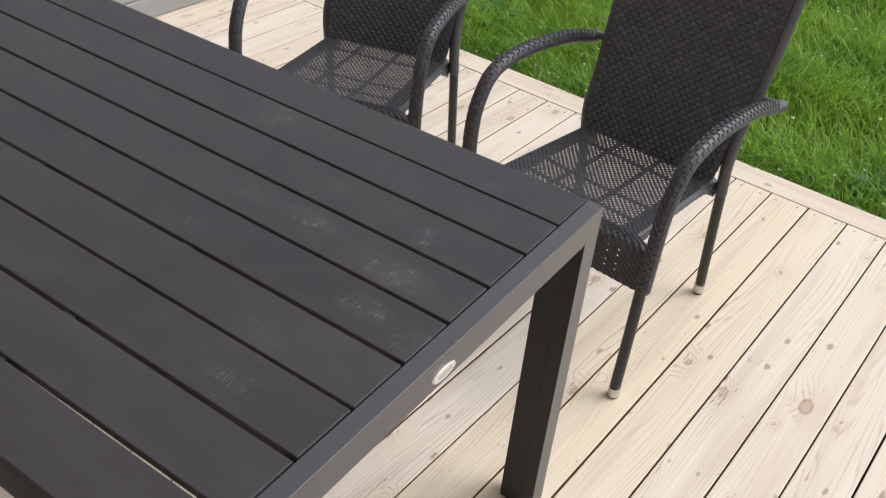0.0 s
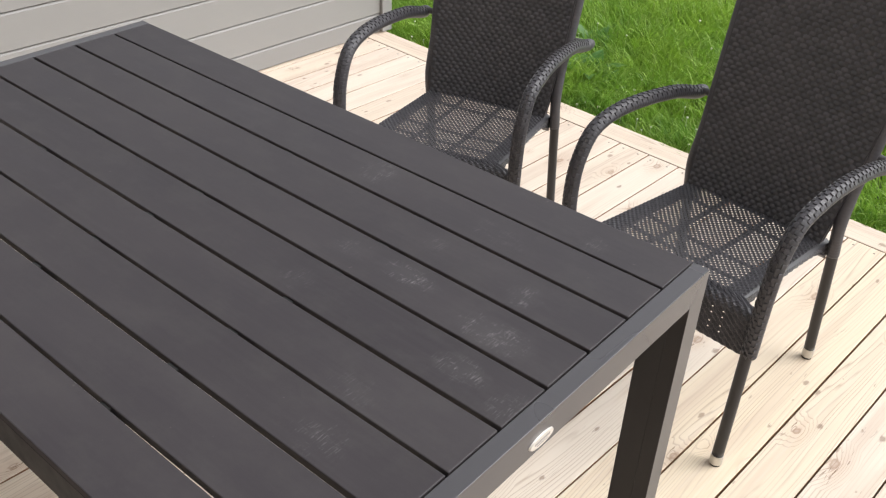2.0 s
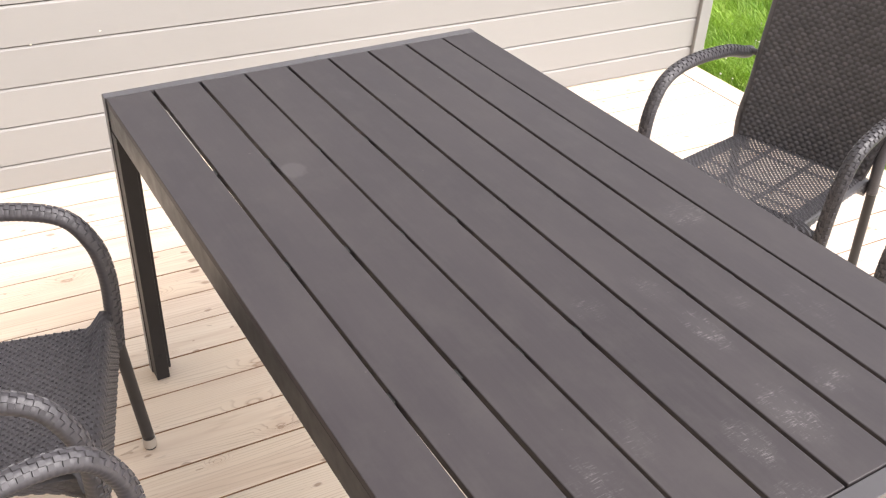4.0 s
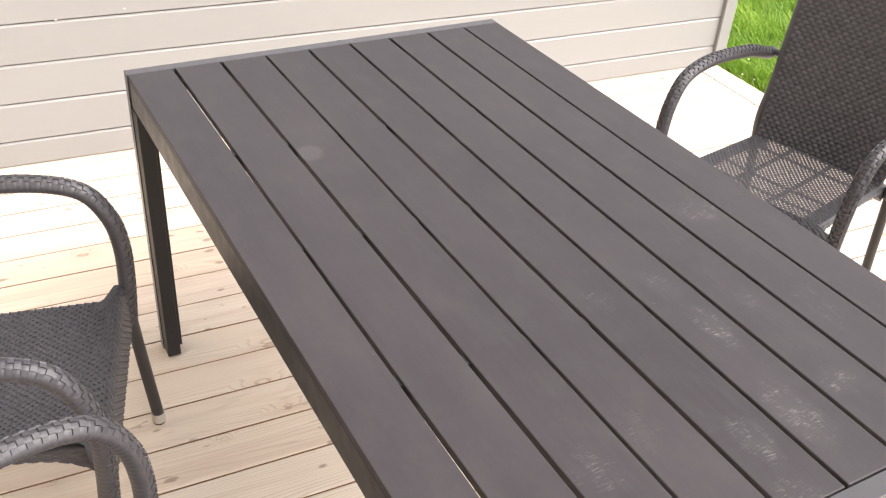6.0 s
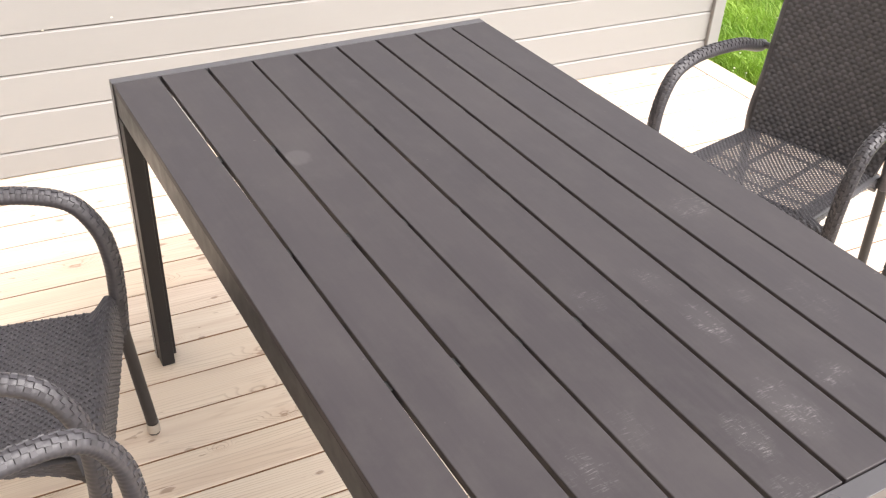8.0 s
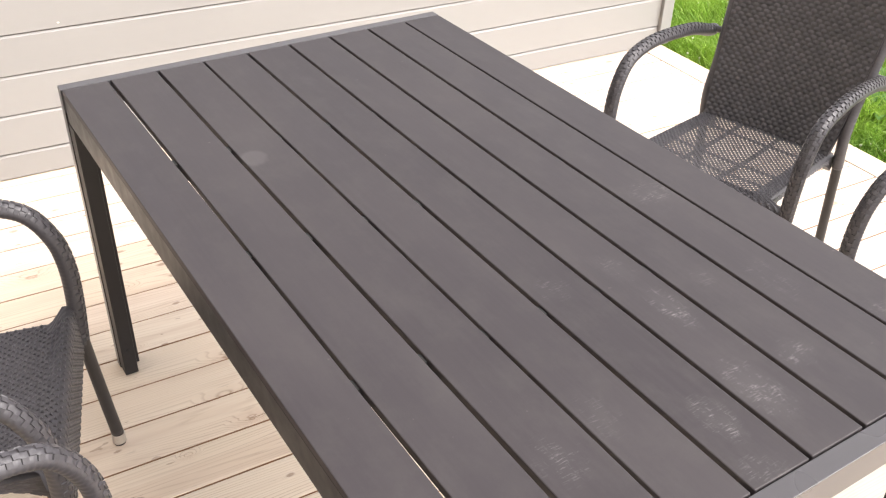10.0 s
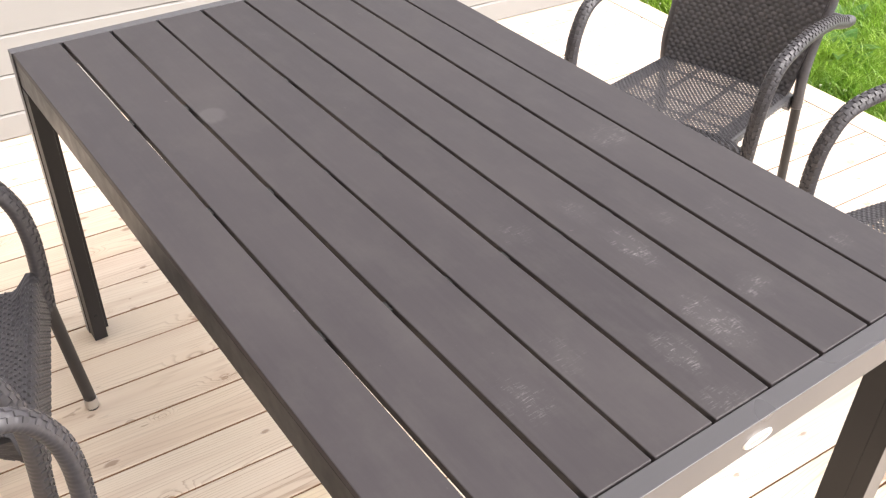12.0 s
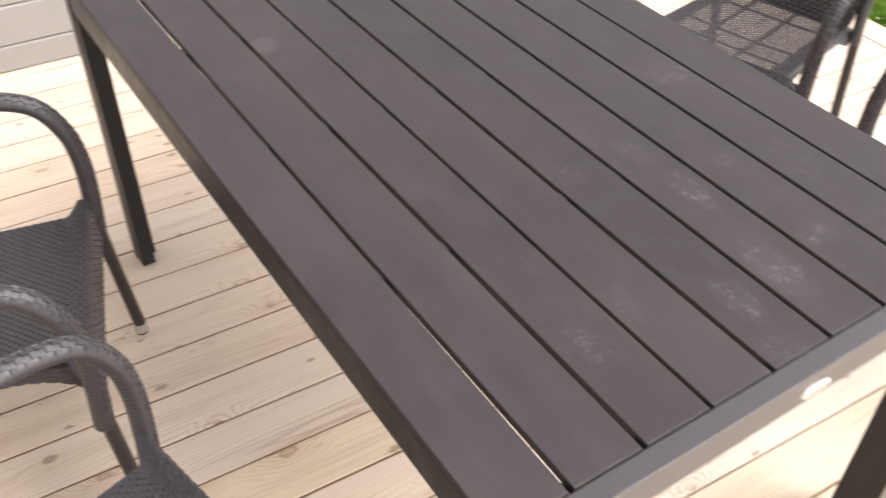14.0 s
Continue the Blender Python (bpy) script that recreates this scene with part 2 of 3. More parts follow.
def wall_paint():
    m = Nodes("greige_painted_cladding", 0.62)
    rnd = m.random()
    saw = m.noise(m.coords((6, 6, 210)), 1.0, 4)
    cloud = m.noise(m.coords((1.6, 1.6, 5)), 1.0, 4)
    base = m.ramp(rnd, [(0.0, (0.264, 0.256, 0.249)), (1.0, (0.286, 0.278, 0.270))])
    c = m.mix(m.math("MULTIPLY", saw, 0.18), base, (0.230, 0.221, 0.214))
    c = m.mix(m.math("MULTIPLY", m.ramp(cloud, [(0.45, 0.0), (0.8, 1.0)]), 0.3), c, (0.306, 0.299, 0.291))
    m.color(c)
    m.bump(saw, 0.35, 0.0012)
    return m.mat


def grass_mat(name, a, b, c3, rough=0.55):
    m = Nodes(name, rough)
    isl = m.island()
    patch = m.noise(m.coords(), 1.7, 4)
    c = m.ramp(isl, [(0.0, a), (0.55, b), (1.0, c3)])
    c = m.mix(m.math("MULTIPLY", m.ramp(patch, [(0.38, 0.0), (0.68, 1.0)]), 0.75), c, tuple(x * y for x, y in zip(b, (1.85, 1.4, 1.2))))
    m.color(c)
    # thin leaves let part of the light through
    thin = m.tree.nodes.new("ShaderNodeBsdfTranslucent")
    m.put(thin.inputs["Color"], m.mix(0.5, c, (0.22, 0.40, 0.03)))
    both = m.tree.nodes.new("ShaderNodeMixShader")
    both.inputs[0].default_value = 0.45
    m.tree.links.new(m.bsdf.outputs[0], both.inputs[1])
    m.tree.links.new(thin.outputs[0], both.inputs[2])
    m.tree.links.new(both.outputs[0], m.tree.nodes["Material Output"].inputs["Surface"])
    return m.mat


def soil_mat():
    m = Nodes("turf_soil", 0.95)
    n = m.noise(m.coords(), 9.0, 6)
    m.color(m.ramp(n, [(0.35, (0.045, 0.075, 0.014)), (0.55, (0.080, 0.125, 0.022)), (0.75, (0.12, 0.16, 0.035))]))
    m.bump(n, 0.6, 0.02)
    return m.mat


DECK, PLANK, WICKER, PAINT = deck_wood(), table_plank(), wicker(), wall_paint()
FRAME = plain("anthracite_powder_coat", (0.056, 0.053, 0.058), 0.30, 0.0, 22, 0.07, 0.0)
FRAME.node_tree.nodes["Principled BSDF"].inputs["Specular IOR Level"].default_value = 0.7
# near-black of the flanges; on inward leg faces it paints under-table shade
PROFILE_SHADE = plain("black_profile_and_leg_shade", (0.021, 0.019, 0.020), 0.5, 0.0, 40, 0.1, 0.0)
PROFILE_SHADE.node_tree.nodes["Principled BSDF"].inputs["Specular IOR Level"].default_value = 0.3
TUBE = plain("dark_coated_leg_tube", (0.023, 0.021, 0.022), 0.42, 0.0, 300, 0.15, 0.05)
ALU = plain("brushed_aluminium", (0.62, 0.60, 0.57), 0.38, 0.85, 160, 0.12, 0.05)
RUBBER = plain("black_rubber", (0.02, 0.02, 0.02), 0.8)
BADGE = plain("pale_metal_badge", (0.66, 0.62, 0.58), 0.35, 0.35, 200, 0.08, 0.03)
BADGE_INK = plain("grey_badge_print", (0.36, 0.33, 0.31), 0.5)
JOIST = plain("shaded_joist_timber", (0.12, 0.07, 0.035), 0.85, 0.0, 30, 0.3, 0.3)
# brown for the board sides: pine darkened to carry the gaps' shade
SHADED_PINE = plain("gap_shaded_board_edge", (0.34, 0.185, 0.095), 0.8, 0.0, 40, 0.25, 0.1)
SCREW = plain("dull_screw_head", (0.16, 0.13, 0.11), 0.45, 0.6, 300, 0.1, 0.0)
# sand tone of the unseen house wall, set for its warm bounce
HOUSE = plain("unseen_house_sand", (0.49, 0.435, 0.37), 0.7, 0.0, 8, 0.15, 0.2)
NAIL = plain("pale_filler_spot", (0.72, 0.68, 0.6), 0.6)
BLADES = grass_mat("lawn_blades", (0.085, 0.200, 0.027), (0.200, 0.375, 0.058), (0.45, 0.58, 0.17))
WEED = grass_mat("broad_leaves", (0.06, 0.17, 0.03), (0.085, 0.22, 0.045), (0.12, 0.27, 0.06), 0.45)
SOIL = soil_mat()
PETAL = plain("pale_clover_head", (0.62, 0.64, 0.50), 0.7)


# ---- mesh helpers ----
def part(name, bm, material, parent=None, label=""):
    me = bpy.data.meshes.new(name)
    bm.to_mesh(me)
    bm.free()
    me.materials.append(material)
    ob = new(name, me)
    ob.parent = parent
    if label:
        tagged(ob, label)
    return ob


def shade(ob, smooth=True):
    for p in ob.data.polygons:
        p.use_smooth = smooth
    return ob


def box(x0, x1, y0, y1, z0, z1, bevel=0.0, segs=2):
    bm = bmesh.new()
    bmesh.ops.create_cube(bm, size=1, matrix=Matrix.Translation(((x0 + x1) / 2, (y0 + y1) / 2, (z0 + z1) / 2)) @ Matrix.Diagonal((x1 - x0, y1 - y0, z1 - z0, 1)))
    if bevel:
        bmesh.ops.bevel(bm, geom=bm.edges[:], offset=bevel, segments=segs, affect="EDGES", profile=0.5)
    return bm


def eased(bm, which, size=0.0009):
    """Rounds those edges whose two ends which(a, b) picks."""
    edges = [e for e in bm.edges if which(e.verts[0].co, e.verts[1].co)]
    bmesh.ops.bevel(bm, geom=edges, offset=size, segments=2, affect="EDGES", profile=0.5)
    return bm


def merge(*bms):
    out = bms[0]
    for b in bms[1:]:
        me = bpy.data.meshes.new("tmp")
        b.to_mesh(me)
        b.free()
        out.from_mesh(me)
        bpy.data.meshes.remove(me)
    return out


def smooth_path(points, step):
    """Catmull-Rom through the points, resampled at even steps."""
    p = [Vector(q) for q in points]
    p = [p[0] * 2 - p[1]] + p + [p[-1] * 2 - p[-2]]
    dense = []
    for i in range(1, len(p) - 2):
        for k in range(24):
            t = k / 24
            a, b, c, d = p[i - 1], p[i], p[i + 1], p[i + 2]
            dense.append(0.5 * ((2 * b) + (c - a) * t + (2 * a - 5 * b + 4 * c - d) * t * t + (3 * b - a - 3 * c + d) * t ** 3))
    dense.append(p[-2])
    out, run = [dense[0]], 0.0
    for a, b in zip(dense, dense[1:]):
        seg = (b - a).length
        while run + seg >= step * len(out):
            out.append(a.lerp(b, (step * len(out) - run) / max(seg, 1e-9)))
        run += seg
    return out


def sweep(points, radius, sides=12, up=None, flat=1.0, ends=True):
    """A tube along points; radius is a number or a function of (index, side)."""
    bm = bmesh.new()
    rings = []
    n = len(points)
    for i, q in enumerate(points):
        d = (points[min(i + 1, n - 1)] - points[max(i - 1, 0)]).normalized()
        u = Vector((0, 1, 0)).cross(d) if up is None else Vector(up) - d * d.dot(Vector(up))
        u.normalize()
        w = d.cross(u)
        ring = []
        for s in range(sides):
            a = math.tau * s / sides
            r = radius(i, s) if callable(radius) else radius
            ring.append(bm.verts.new(q + u * (math.cos(a) * r) + w * (math.sin(a) * r * flat)))
        rings.append(ring)
    for r0, r1 in zip(rings, rings[1:]):
        for s in range(sides):
            bm.faces.new((r0[s], r0[(s + 1) % sides], r1[(s + 1) % sides], r1[s]))
    if ends:
        bm.faces.new(rings[0][::-1])
        bm.faces.new(rings[-1])
    bmesh.ops.recalc_face_normals(bm, faces=bm.faces[:])
    return bm


def wrapped_tube(points, radius, sides=14, up=None, flat=1.0):
    """A tube wrapped closely with one strand, its turns just showing."""
    fine = smooth_path(points, 0.0022)
    turn = (0.0, 0.7, 1.0, 0.7)
    bm = sweep(fine, lambda i, s: radius - 0.0005 * (1 - turn[i % 4]), sides, up, flat)
    for f in bm.faces:
        f.smooth = True
    return bm


def woven_tube(points, radius, sides=18, up=None, taper=0.0):
    """A tube wrapped with strands; on its upper side the strands are plaited in a checker of five lanes. taper narrows its last stretch."""
    pitch = 0.0098
    fine = smooth_path(points, pitch / 4)
    phase = (0.0, 0.8, 1.0, 0.8)
    n = len(fine)
    plaited = n - (14 if taper else 0)

    def girth(i):
        return radius * (1 - taper * min(max((i - plaited) / 14, 0), 1) ** 1.5)

    def r(i, s):
        a = (s / sides + 0.5) % 1.0 - 0.5
        return girth(i) - 0.0008 * (1 - phase[i % 4]) - (0.0020 if abs(a) < 0.205 and i < plaited else 0.0)

    bm = sweep(fine, r, sides, up)
    for f in bm.faces:
        f.smooth = True

    def at(i, angle, h):
        i = min(max(i, 0), n - 1.001)
        q = fine[int(i)].lerp(fine[int(i) + 1], i - int(i))
        d = (fine[min(int(i) + 1, n - 1)] - fine[max(int(i) - 1, 0)]).normalized()
        u = Vector((0, 1, 0)).cross(d) if up is None else Vector(up) - d * d.dot(Vector(up))
        u.normalize()
        return q + (u * math.cos(angle) + d.cross(u) * math.sin(angle)) * (girth(i) + h)

    half = radians(15)
    for lane in (-2, -1, 0, 1, 2):
        mid = lane * 2 * half
        for band in range(plaited // 4):
            if (band + lane) % 2:
                continue
            i0 = band * 4
            rows = []
            for f, k in ((0.0, -0.0022), (0.07, 0.0002), (0.5, 0.0003), (0.93, 0.0002), (1.0, -0.0022)):
                rows.append([bm.verts.new(at(i0 + 4 * f, mid + half * g, k if k < 0 else k * q)) for g, q in ((-0.96, -7.0), (-0.88, 1.0), (0.88, 1.0), (0.96, -7.0))])
            for a, b in zip(rows, rows[1:]):
                for k in range(3):
                    bm.faces.new((a[k], a[k + 1], b[k + 1], b[k]))
    return bm


# ---- ground and lawn ----
PHI = radians(-3.05)
EX, EY = Vector((math.cos(PHI), math.sin(PHI), 0)), Vector((-math.sin(PHI), math.cos(PHI), 0))
DECK_ORIGIN = Vector((2.437, 0.147, 0))
DECK_POSE = Matrix.Translation(DECK_ORIGIN) @ Matrix.Rotation(PHI, 4, "Z")


def on_deck(u, v, z=0.0):
    return DECK_ORIGIN + EX * u + EY * v + Vector((0, 0, z))


def lay_ground():
    bm = bmesh.new()
    bmesh.ops.create_grid(bm, x_segments=90, y_segments=90, size=1)
    for v in bm.verts:
        r = max(abs(v.co.x), abs(v.co.y))
        k = 9 * r + 900 * r ** 6
        v.co = Vector((v.co.x / max(r, 1e-6) * k, v.co.y / max(r, 1e-6) * k, 0)) + Vector((3, 1, 0))
        v.co.z = -0.10 + 0.03 * noise.noise(v.co * 1.3) * min(1, r * 5)
        u = (v.co - DECK_ORIGIN).dot(EX)
        if u < 0.1:
            v.co.z = min(v.co.z, -0.12)
    g = part("ground", bm, SOIL)
    shade(g)
    return tagged(g, "green turf ground beside the timber deck", "ground", kind="structure")


lay_ground()


def grow_grass(count, seed):
    rng = np.random.default_rng(seed)
    # denser near the deck
    far = rng.random(count) ** 1.35
    u = 0.112 + far * 4.4
    v = -3.3 + rng.random(count) * (6.2 + 2.2 * far)
    clump = np.array([noise.noise(Vector((a * 2.2, b * 2.2, 0.3))) for a, b in zip(u, v)])
    keep = rng.random(count) < 0.72 + 0.5 * clump
    u, v, clump, far = u[keep], v[keep], clump[keep], far[keep]
    n = len(u)
    x = DECK_ORIGIN.x + EX.x * u + EY.x * v
    y = DECK_ORIGIN.y + EX.y * u + EY.y * v
    h = (0.085 + 0.06 * rng.random(n) + 0.045 * clump) * np.where(u < 0.22, 0.8, 1.0)
    w = (0.0018 + 0.0022 * rng.random(n)) * (1 + 0.5 * far)
    ang = rng.random(n) * math.tau
    lean_a = 0.9 + 1.6 * clump + rng.normal(0, 1.0, n) + 2.2
    lean = h * (0.25 + 0.75 * rng.random(n))
    sx, sy = np.cos(ang) * w, np.sin(ang) * w
    lx, ly = np.cos(lean_a) * lean, np.sin(lean_a) * lean
    near = u < 0.2
    lx = np.where(near & (lx < 0), lx * 0.35, lx)
    z0 = np.full(n, -0.11)
    pts = np.empty((n, 7, 3))
    for k, (f, g, ww) in enumerate(((0.0, 0.0, 1.0), (0.5, 0.22, 0.85), (0.85, 0.62, 0.55))):
        pts[:, 2 * k] = np.stack((x + lx * g - sx * ww, y + ly * g - sy * ww, z0 + h * f), 1)
        pts[:, 2 * k + 1] = np.stack((x + lx * g + sx * ww, y + ly * g + sy * ww, z0 + h * f), 1)
    pts[:, 6] = np.stack((x + lx, y + ly, z0 + h * 0.98), 1)
    base = (np.arange(n) * 7)[:, None]
    quads = np.concatenate((base + np.array([0, 1, 3, 2]), base + np.array([2, 3, 5, 4])), 0)
    tris = base + np.array([4, 5, 6])
    me = bpy.data.meshes.new("lawn_grass")
    me.from_pydata(pts.reshape(-1, 3).tolist(), [], quads.tolist() + tris.tolist())
    me.materials.append(BLADES)
    for p in me.polygons:
        p.use_smooth = True
    ob = new("lawn_grass", me)
    return tagged(ob, "lush bright green uncut lawn grass beside the deck", "grass", kind="stuff")


grow_grass(236000, 4)


def leaf(bm, root, direction, length, width, droop):
    side = Vector((-direction.y, direction.x, 0)).normalized()
    rows = []
    for k in range(6):
        t = k / 5
        c = root + direction * (length * t) + Vector((0, 0, length * (0.55 * t - droop * t * t)))
        w = width * math.sin(math.pi * min(1, 0.12 + 0.88 * t) ** 0.8) * 0.5 + 0.001
        rows.append([bm.verts.new(c - side * w + Vector((0, 0, w * 0.4))), bm.verts.new(c), bm.verts.new(c + side * w + Vector((0, 0, w * 0.4)))])
    for a, b in zip(rows, rows[1:]):
        bm.faces.new((a[0], a[1], b[1], b[0]))
        bm.faces.new((a[1], a[2], b[2], b[1]))


def weed_plant(u, v, size, seed):
    rnd = random.Random(seed)
    root = bpy.data.objects.new("broadleaf_weed", None)
    scene.collection.objects.link(root)
    root.location = on_deck(u, v, -0.105)
    tagged(root, "low broad-leaved weed growing in the green lawn", "weed", "weeds in the lawn")
    n = rnd.randint(6, 9)
    for i in range(n):
        a = math.tau * i / n + rnd.uniform(-0.3, 0.3)
        bm = bmesh.new()
        leaf(bm, Vector((0, 0, 0.02)), Vector((math.cos(a), math.sin(a), 0.5)).normalized(), size * rnd.uniform(0.7, 1.1), size * 0.42, rnd.uniform(0.25, 0.6))
        shade(part("leaf", bm, WEED, root))


for i, (u, v, s) in enumerate(((0.50, 1.38, 0.19), (0.42, 1.24, 0.13), (0.62, 0.95, 0.12), (0.30, 0.10, 0.12), (0.85, 1.6, 0.14), (1.1, 0.5, 0.13), (0.38, -0.35, 0.11), (1.6, 1.2, 0.15))):
    weed_plant(u, v, s, i)


def clover_heads(count, seed):
    rnd = random.Random(seed)
    bm = bmesh.new()
    for _ in range(count):
        u = 0.16 + 2.6 * rnd.random() ** 1.8
        p = on_deck(u, rnd.uniform(-1.6, 2.6), -0.105 + rnd.uniform(0.075, 0.12))
        r = rnd.uniform(0.0035, 0.0075)
        bmesh.ops.create_icosphere(bm, subdivisions=1, radius=r, matrix=Matrix.Translation(p) @ Matrix.Diagonal((1, 1, 0.8, 1)))
        bmesh.ops.create_cone(bm, cap_ends=False, segments=4, radius1=0.0011, radius2=0.0009, depth=0.09, matrix=Matrix.Translation(p - Vector((0, 0, 0.047))))
    ob = part("clover_flowers", bm, PETAL)
    return tagged(ob, "small pale clover flowers scattered through the lawn", "flowers", kind="stuff")


clover_heads(170, 6)


# ---- table ----
def table():
    L, W, H = 1.505, 0.90, 0.74
    root = bpy.data.objects.new("garden_table", None)
    scene.collection.objects.link(root)
    tagged(root, "dark grey slatted garden table with metal frame on the deck", "table")
    gap = 0.0063
    pitch = (W + gap) / 9
    for i in range(9):
        x0 = i * pitch
        wob = 0.0003 * ((i * 7) % 5 - 2)
        bm = box(x0 + wob + (0.003 if i == 0 else 0.0), x0 + pitch - gap + wob, 0.0270, L - 0.0270, H - 0.013, H + 0.0003 * ((i * 3) % 4), 0.0016, 2)
        if i < 2:
            # the first two planks bow towards each other in the middle
            for k in range(1, 16):
                bmesh.ops.bisect_plane(bm, geom=bm.verts[:] + bm.edges[:] + bm.faces[:], plane_co=(0, L * k / 16, 0), plane_no=(0, 1, 0))
            for v in bm.verts:
                v.co.x += (0.0010 if i == 0 else -0.0012) * math.exp(-((v.co.y - 0.66) / 0.40) ** 4) * (1 if (v.co.x > x0 + 0.05) == (i == 0) else 0)
        part("plank", bm, PLANK, root)
    for y0, y1, inner in ((-0.0035, 0.0245, 1), (L - 0.0245, L, -1)):
        part("end_frame", eased(box(0, W, y0, y1, H - 0.052, H), lambda a, b: a.z > H - 0.01 and b.z > H - 0.01), FRAME, root, "anthracite painted metal end frame")
        for x0, x1, f0, f1 in ((0.0, 0.047, 0.002, 0.033), (W - 0.047, W, W - 0.047, W - 0.002)):
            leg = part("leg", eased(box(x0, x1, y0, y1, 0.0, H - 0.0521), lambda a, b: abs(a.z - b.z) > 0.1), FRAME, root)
            leg.data.materials.append(PROFILE_SHADE)
            # inward faces of the legs take the near-black: shade put into colour
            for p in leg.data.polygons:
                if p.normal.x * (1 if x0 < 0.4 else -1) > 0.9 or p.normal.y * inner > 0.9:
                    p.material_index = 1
            fy0, fy1 = (y1, y1 + 0.046) if inner > 0 else (y0 - 0.040, y0)
            part("flange", box(f0, f1, fy0, fy1, 0.003, H - 0.076, 0.0015), PROFILE_SHADE, leg, "black inner leg profile")
            for z in (0.075, 0.632):
                bm = bmesh.new()
                bmesh.ops.create_cone(bm, cap_ends=True, segments=14, radius1=0.0055, radius2=0.0045, depth=0.004,
                                      matrix=Matrix.Translation(((f0 + f1) / 2, fy0 if inner < 0 else fy1, z)) @ Matrix.Rotation(radians(90), 4, "X"))
                part("bolt", bm, RUBBER, leg)
    for y0 in (0.0252, L - 0.0472):
        part("end_ledge", box(0.0265, W - 0.0265, y0, y0 + 0.022, H - 0.026, H - 0.0135), FRAME, root)
    for x0 in (0.003, W - 0.025):
        part("side_rail", box(x0, x0 + 0.022, 0.0252, L - 0.0252, H - 0.073, H - 0.0135, 0.0018), TUBE, root)
    for y in (0.42, 0.76, 1.09):
        part("cross_bar", box(0.0265, W - 0.0265, y - 0.012, y + 0.012, H - 0.040, H - 0.0135, 0.001), FRAME, root)
    # small black clips between the planks over each cross bar
    for i in range(8):
        x = (i + 1) * pitch - gap / 2
        for y in (0.42, 0.76, 1.09):
            part("spacer_clip", box(x - 0.0030, x + 0.0030, y - 0.010, y + 0.010, H - 0.0132, H - 0.004), RUBBER, root)
    # oval maker's badge, its lettering as plain bars
    bm = bmesh.new()
    bmesh.ops.create_cone(bm, cap_ends=True, segments=40, radius1=0.5, radius2=0.47, depth=1.0,
                          matrix=Matrix.Translation((0.45, -0.0049, 0.7065)) @ Matrix.Rotation(radians(90), 4, "X") @ Matrix.Diagonal((0.053, 0.0195, 0.0026, 1)))
    badge = part("badge", bm, BADGE, root, "pale oval metal badge with illegible lettering")
    part("lettering", merge(box(0.434, 0.466, -0.0068, -0.0061, 0.7060, 0.7095), box(0.438, 0.462, -0.0068, -0.0061, 0.7022, 0.7033)), BADGE_INK, badge)
    return root


table()


# ---- woven armchair; it faces +x, its feet stand on z = 0 ----
SEAT_Z = 0.403
BACK_TOP = 0.935


def back_at(z):
    """The backrest's front surface (x) and half width at a height."""
    t = (z - 0.38) / 0.54
    return -0.165 - 0.143 * t - 0.012 * math.sin(math.pi * min(max(t, 0), 1)), 0.185 + 0.062 * t - 0.034 * t * t


def seat_point(s, d):
    """s from -1 to 1 across; d in metres from the back edge along the seat and down over its front lip."""
    run = 0.385
    flare = min(max((d - 0.364) / 0.025, 0), 1)
    half = 0.184 + 0.008 * min(1, d / run) + 0.052 * flare * flare * (3 - 2 * flare)
    dip = 0.008 * (1 - s * s)
    if d < run:
        x, z = -0.168 + d, SEAT_Z - 0.018 + 0.020 * (d / run) - dip * math.sin(math.pi * d / run)
    else:
        a = min((d - run) / 0.022, math.pi / 2)
        x = -0.168 + run + 0.022 * math.sin(a)
        z = SEAT_Z + 0.002 - 0.022 * (1 - math.cos(a)) - max(0, d - run - 0.022 * math.pi / 2)
    return Vector((x, s * half, z))


def seat_hole(cx, cy):
    """Small holes in groups: three columns of unlike width, a long middle row between short ones, and a few in the front lip."""
    if cy >= 51:
        return cy in (55, 57, 60, 62) and cx % 10 in (3, 6) and 6 < cx < 48
    if (cx + cy) % 2:
        return False
    return (6 <= cx <= 15 or 18 <= cx <= 32 or 35 <= cx <= 47) and (2 <= cy <= 8 or 11 <= cy <= 29 or 32 <= cy <= 39 or 42 <= cy <= 46)


